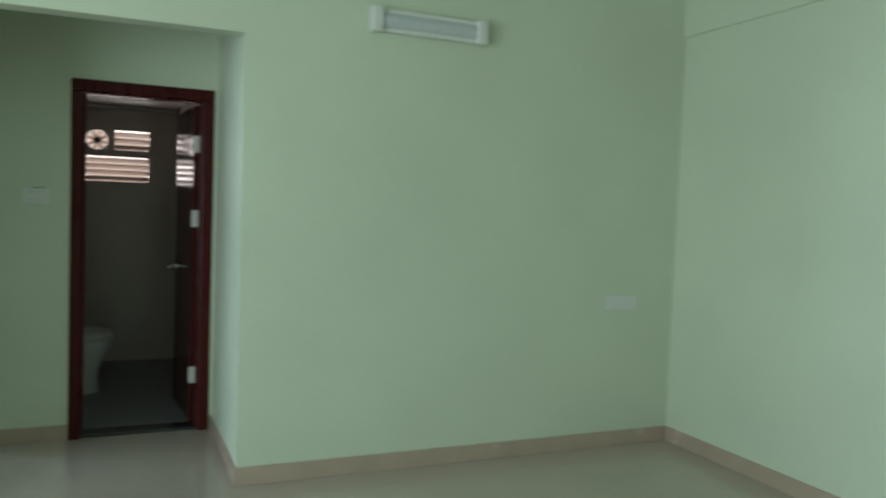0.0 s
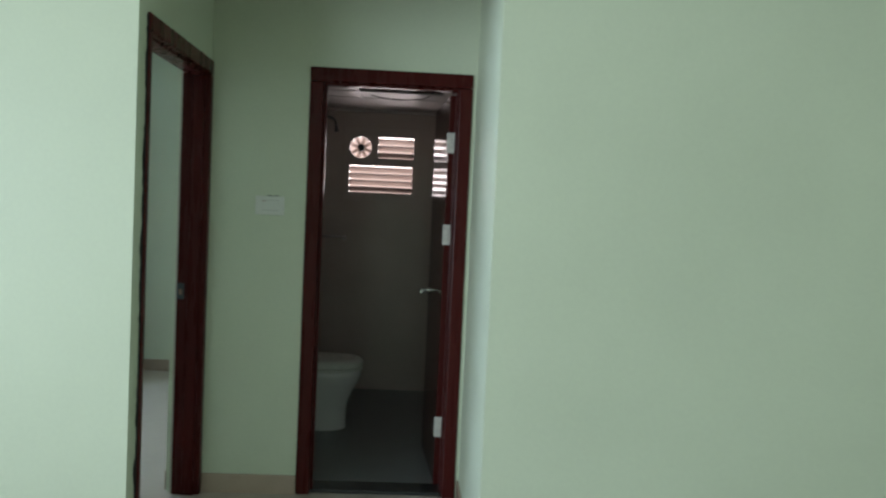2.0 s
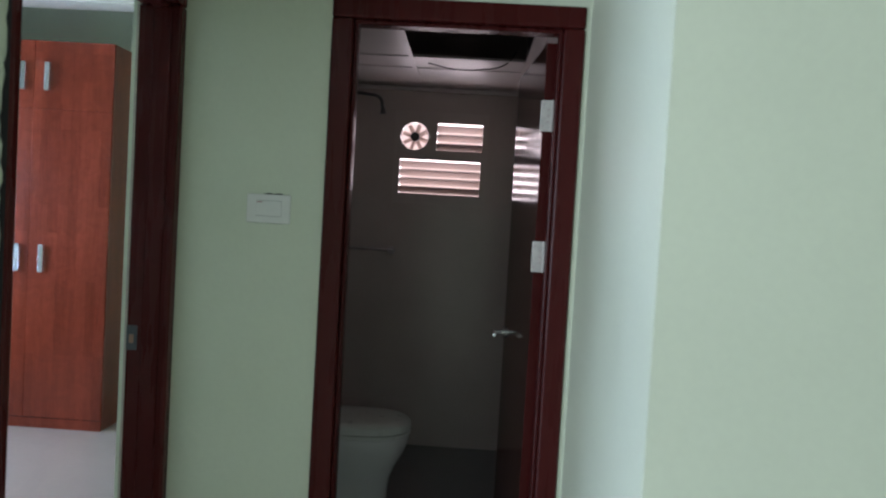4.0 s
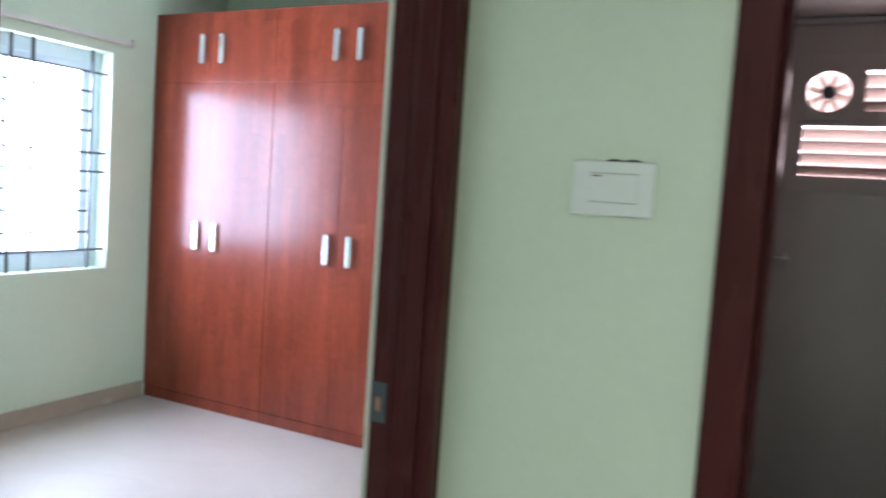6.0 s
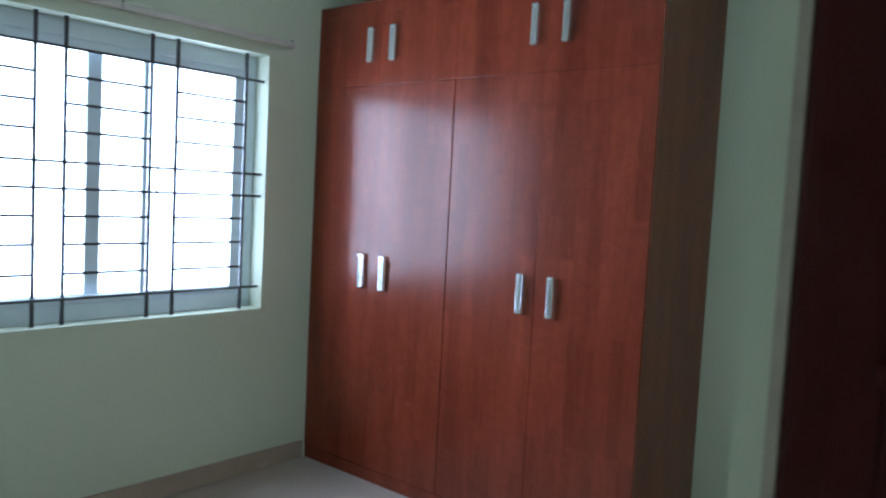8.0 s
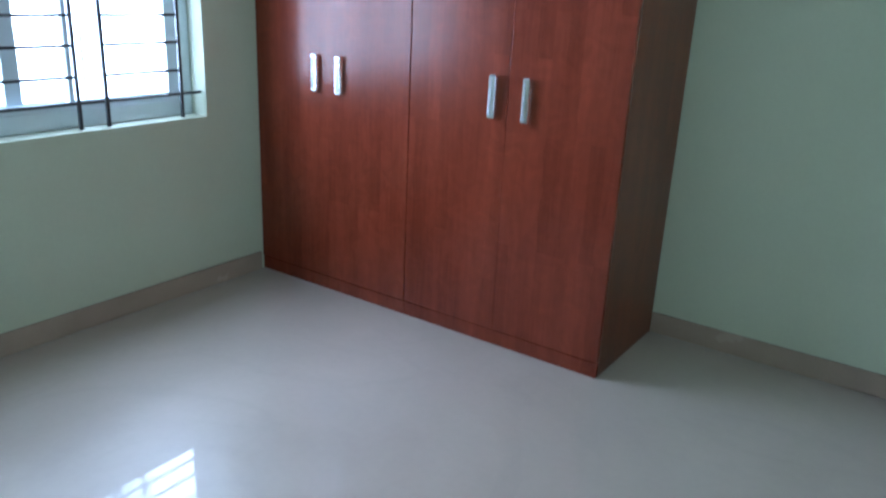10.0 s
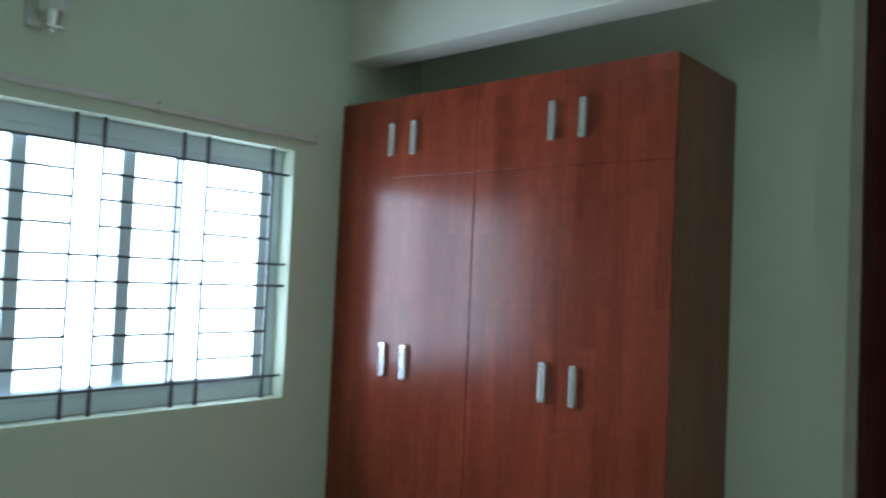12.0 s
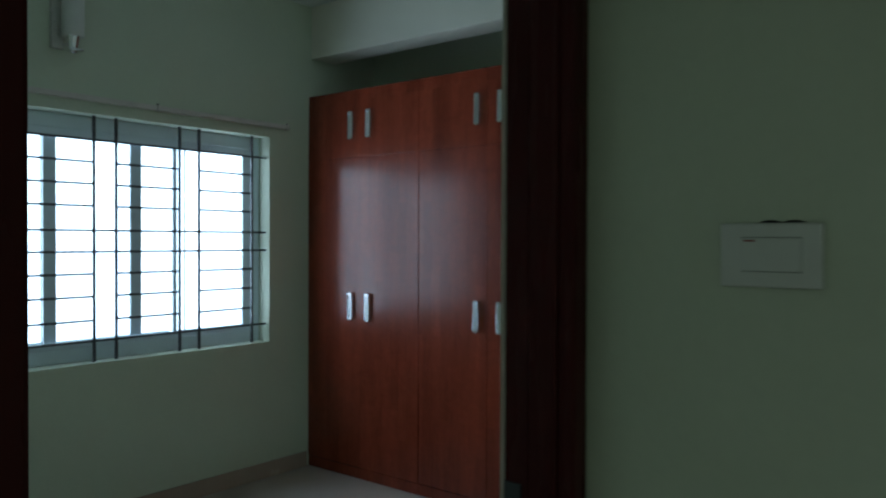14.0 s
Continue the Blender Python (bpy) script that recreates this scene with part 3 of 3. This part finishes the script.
# ---- bathroom ----
def toilet():
    ob = empty("toilet", (0.0, 5.825, 0), "white glazed ceramic toilet with closed lid", "toilet")
    cy = 5.825

    def ring(z, front, half, back=-0.322):
        pts = []
        reach = min(front - back - 0.02, half * 1.15)
        for a in np.linspace(-math.pi / 2, math.pi / 2, 25):
            pts.append((front - reach + reach * math.cos(a), cy + half * math.sin(a), z))
        return [*pts, (back, cy + half, z), (back, cy - half, z)]

    bm = bmesh.new()
    loft(bm, [ring(*p) for p in ((0.006, 0.300, 0.115), (0.03, 0.297, 0.112), (0.12, 0.296, 0.112), (0.18, 0.305, 0.120), (0.24, 0.332, 0.142),
                                 (0.31, 0.370, 0.170), (0.36, 0.388, 0.180), (0.385, 0.390, 0.181), (0.392, 0.384, 0.177))])
    part("bowl", bm, CERAMIC, ob, smooth=True)
    bm = bmesh.new()
    loft(bm, [ring(z, f, h, -0.20) for z, f, h in ((0.393, 0.388, 0.179), (0.396, 0.394, 0.184), (0.408, 0.394, 0.184), (0.411, 0.390, 0.181))])
    part("seat", bm, WHITE_PLASTIC, ob, smooth=True)
    bm = bmesh.new()
    loft(bm, [ring(z, f, h, -0.20) for z, f, h in ((0.414, 0.391, 0.182), (0.417, 0.397, 0.186), (0.448, 0.395, 0.185), (0.462, 0.380, 0.172), (0.466, 0.34, 0.14))])
    part("lid", bm, WHITE_PLASTIC, ob, smooth=True)


toilet()


def ventilator():
    ob = empty("window_2", (0.415, BATH_BACK, VZ0), "bathroom ventilator with glass louvres and an exhaust fan", "window")
    tagged(ob, kind="structure")
    y0, y1 = BATH_BACK - 0.006, 7.03
    # the fan's square, with a round hole
    cx, cz, r = 0.253, 1.928, 0.084
    fx0, fx1, fz0, fz1 = 0.155, 0.372, 1.810, 2.030
    bm = bmesh.new()
    for p in ((VX0, 0.155, VZ0, VZ1), (0.680, VX1, VZ0, VZ1), (0.155, 0.680, VZ0, 1.578), (0.155, 0.680, 2.030, VZ1),
              (0.155, 0.680, 1.788, 1.810), (0.372, 0.390, 1.810, 2.030), (0.390, 0.680, 1.810, 1.850), (0.390, 0.680, 2.016, 2.030),
              (0.155, 0.168, 1.578, 1.788), (0.666, 0.680, 1.578, 1.788), (0.670, 0.680, 1.850, 2.016)):
        box(bm, p[0], p[1], y0, y1, p[2], p[3])
    part("window_frame", bm, VENT_FRAME, ob)
    bm = bmesh.new()
    loops = []
    n = 40
    for y in (y0 - 0.01, y0 + 0.02):
        outer, inner = [], []
        for i in range(n):
            a = 2 * math.pi * i / n + math.pi / 4
            c, s = math.cos(a), math.sin(a)
            k = 1 / max(abs(c), abs(s))
            ox = cx + c * k * 0.13
            oz = cz + s * k * 0.13
            outer.append(bm.verts.new((min(max(ox, fx0), fx1), y, min(max(oz, fz0), fz1))))
            inner.append(bm.verts.new((cx + r * c, y, cz + r * s)))
        loops.append((outer, inner))
    for i in range(n):
        j = (i + 1) % n
        for outer, inner in loops:
            bm.faces.new((outer[i], outer[j], inner[j], inner[i]))
        bm.faces.new((loops[0][0][i], loops[0][0][j], loops[1][0][j], loops[1][0][i]))
        bm.faces.new((loops[0][1][i], loops[0][1][j], loops[1][1][j], loops[1][1][i]))
    fan = part("fan_plate", bm, VENT_FRAME, ob, "square plate of the exhaust fan")
    bm = bmesh.new()
    rod(bm, (cx, y0 + 0.01, cz), (cx, y0 + 0.08, cz), 0.027, 20)
    part("hub", bm, IRON, fan)
    for i in range(8):
        a = 2 * math.pi * i / 8 + 0.3
        bm = bmesh.new()
        v = box(bm, 0.026, 0.081, -0.015, 0.015, -0.001, 0.001)
        bmesh.ops.transform(bm, matrix=Matrix.Translation((cx, y0 + 0.05, cz)) @ Matrix.Rotation(a, 4, "Y") @ Matrix.Rotation(radians(35), 4, "X")
                            @ Matrix.Rotation(radians(90), 4, "X"), verts=v)
        part("blade", bm, SLAT, fan)
    # louvre slats
    for x0, x1, z0, z1, count in ((0.168, 0.666, 1.578, 1.788, 4), (0.390, 0.670, 1.850, 2.016, 3)):
        for i in range(count):
            z = z0 + (z1 - z0) * (i + 0.5) / count
            bm = bmesh.new()
            v = box(bm, x0, x1, -0.029, 0.029, -0.0025, 0.0025)
            bmesh.ops.transform(bm, matrix=Matrix.Translation((0, 6.975, z)) @ Matrix.Rotation(radians(-38), 4, "X"), verts=v)
            part("louvre", bm, SLAT, ob)


def slat_material():
    m = bpy.data.materials.new("frosted_louvre")
    m.use_nodes = True
    n, l = m.node_tree.nodes, m.node_tree.links
    through_light, surface, mix = n.new("ShaderNodeBsdfTranslucent"), n["Principled BSDF"], n.new("ShaderNodeMixShader")
    through_light.inputs["Color"].default_value = (0.66, 0.5, 0.44, 1)
    surface.inputs["Base Color"].default_value = (0.36, 0.30, 0.27, 1)
    surface.inputs["Roughness"].default_value = 0.2
    mix.inputs["Fac"].default_value = 0.06
    l.new(surface.outputs[0], mix.inputs[1])
    l.new(through_light.outputs[0], mix.inputs[2])
    l.new(mix.outputs[0], n["Material Output"].inputs["Surface"])
    return m


SLAT = slat_material()
ventilator()


def bath_ceiling():
    z0, z1 = 2.230, 2.242
    bm = bmesh.new()
    xs, ys = (-0.318, 0.28, 0.86, BATH_RIGHT), (4.746, 5.36, 6.01, 6.30, BATH_BACK)
    for i in range(3):
        for j in range(4):
            if i == 1 and j == 1:
                continue
            soft_box(bm, xs[i] + 0.002, xs[i + 1] - 0.002, ys[j] + 0.002, ys[j + 1] - 0.002, z0, z1, r=0.002)
    for x in xs[1:3]:
        box(bm, x - 0.012, x + 0.012, ys[0], ys[-1], z0 - 0.006, z0 - 0.001)
    box(bm, xs[0], xs[3], ys[4] - 0.05, ys[4] - 0.001, z0 - 0.024, z0 - 0.007)
    for y in ys[1:4]:
        box(bm, xs[0], 0.267, y - 0.012, y + 0.012, z0 - 0.005, z0 - 0.0012)
        box(bm, 0.293, 0.847, y - 0.012, y + 0.012, z0 - 0.005, z0 - 0.0012)
    tagged(part("ceiling_bathroom", bm, PANEL), "white panel ceiling with one panel missing", "ceiling", kind="structure")
    # added dark sheet below the real ceiling: the hole's shade as colour
    setting("ceiling_void", VOID_SHADE, [(-0.318, BATH_RIGHT, 4.746, BATH_BACK, 2.80, 2.82)], "dark sheet standing in for the shade above the missing panel")


bath_ceiling()


def pipe_run(name, points, r, mat, parent):
    curve = bpy.data.curves.new(name, "CURVE")
    curve.dimensions, curve.bevel_depth, curve.bevel_resolution = "3D", r, 3
    line = curve.splines.new("BEZIER")
    line.bezier_points.add(len(points) - 1)
    for p, at in zip(line.bezier_points, points):
        p.co = at
        p.handle_left_type = p.handle_right_type = "AUTO"
    made = new(name, curve)
    bpy.context.view_layer.update()
    data = bpy.data.meshes.new_from_object(made.evaluated_get(bpy.context.evaluated_depsgraph_get()))
    bpy.data.objects.remove(made)
    ob = new(name, data)
    data.materials.append(mat)
    for f in data.polygons:
        f.use_smooth = True
    if parent:
        ob.parent = parent
        ob.matrix_parent_inverse = parent.matrix_world.inverted()
    return ob


def shower():
    ob = empty("shower", (-0.32, 6.45, 2.06), "chrome shower arm with small head on the tiled wall", "shower")
    pipe_run("arm", [(-0.318, 6.45, 2.09), (0.02, 6.45, 2.10), (0.085, 6.45, 2.08), (0.10, 6.45, 2.03)], 0.010, IRON, ob)
    bm = bmesh.new()
    rod(bm, (0.10, 6.45, 2.035), (0.105, 6.45, 1.995), 0.010, 18, 0.018)
    part("shower_head", bm, IRON, ob, smooth=True)
    bm = bmesh.new()
    rod(bm, (-0.318, 6.45, 2.09), (-0.317, 6.45, 2.09), 0.03, 20)
    part("flange", bm, CHROME, ob)


shower()


def towel_rail():
    ob = empty("towel_rail", (-0.05, 6.88, 1.21), "chrome towel rail on the tiled wall", "towel rail")
    bm = bmesh.new()
    rod(bm, (-0.29, 6.86, 1.222), (0.165, 6.86, 1.222), 0.011)
    part("rail", bm, CHROME, ob, smooth=True)
    for x in (-0.27, 0.145):
        bm = bmesh.new()
        rod(bm, (x, 6.919, 1.215), (x, 6.852, 1.222), 0.016, 16, 0.013)
        rod(bm, (x, 6.919, 1.215), (x, 6.911, 1.215), 0.024, 18)
        part("post", bm, CHROME, ob, smooth=True)


towel_rail()
cable = pipe_run("cable", [(0.36, 6.12, 2.222), (0.50, 6.16, 2.205), (0.62, 6.14, 2.205), (0.76, 6.03, 2.222), (0.80, 5.98, 2.27)], 0.003, CABLE, None)
tagged(cable, "loose black cable hanging from the panel ceiling", "cable")

# ---- beyond the ventilator ----
house = empty("neighbour_house", (0.5, 10.0, -0.12), "pink plastered house wall with flat roof edge outside", "house")
boxes("wall", PINK_PLASTER, [(-7, 8, 9.2, 9.5, -0.12, 3.2)], house)
boxes("roof", EARTH, [(-7.2, 8.2, 9.0, 12.0, 3.2, 3.35)], house)
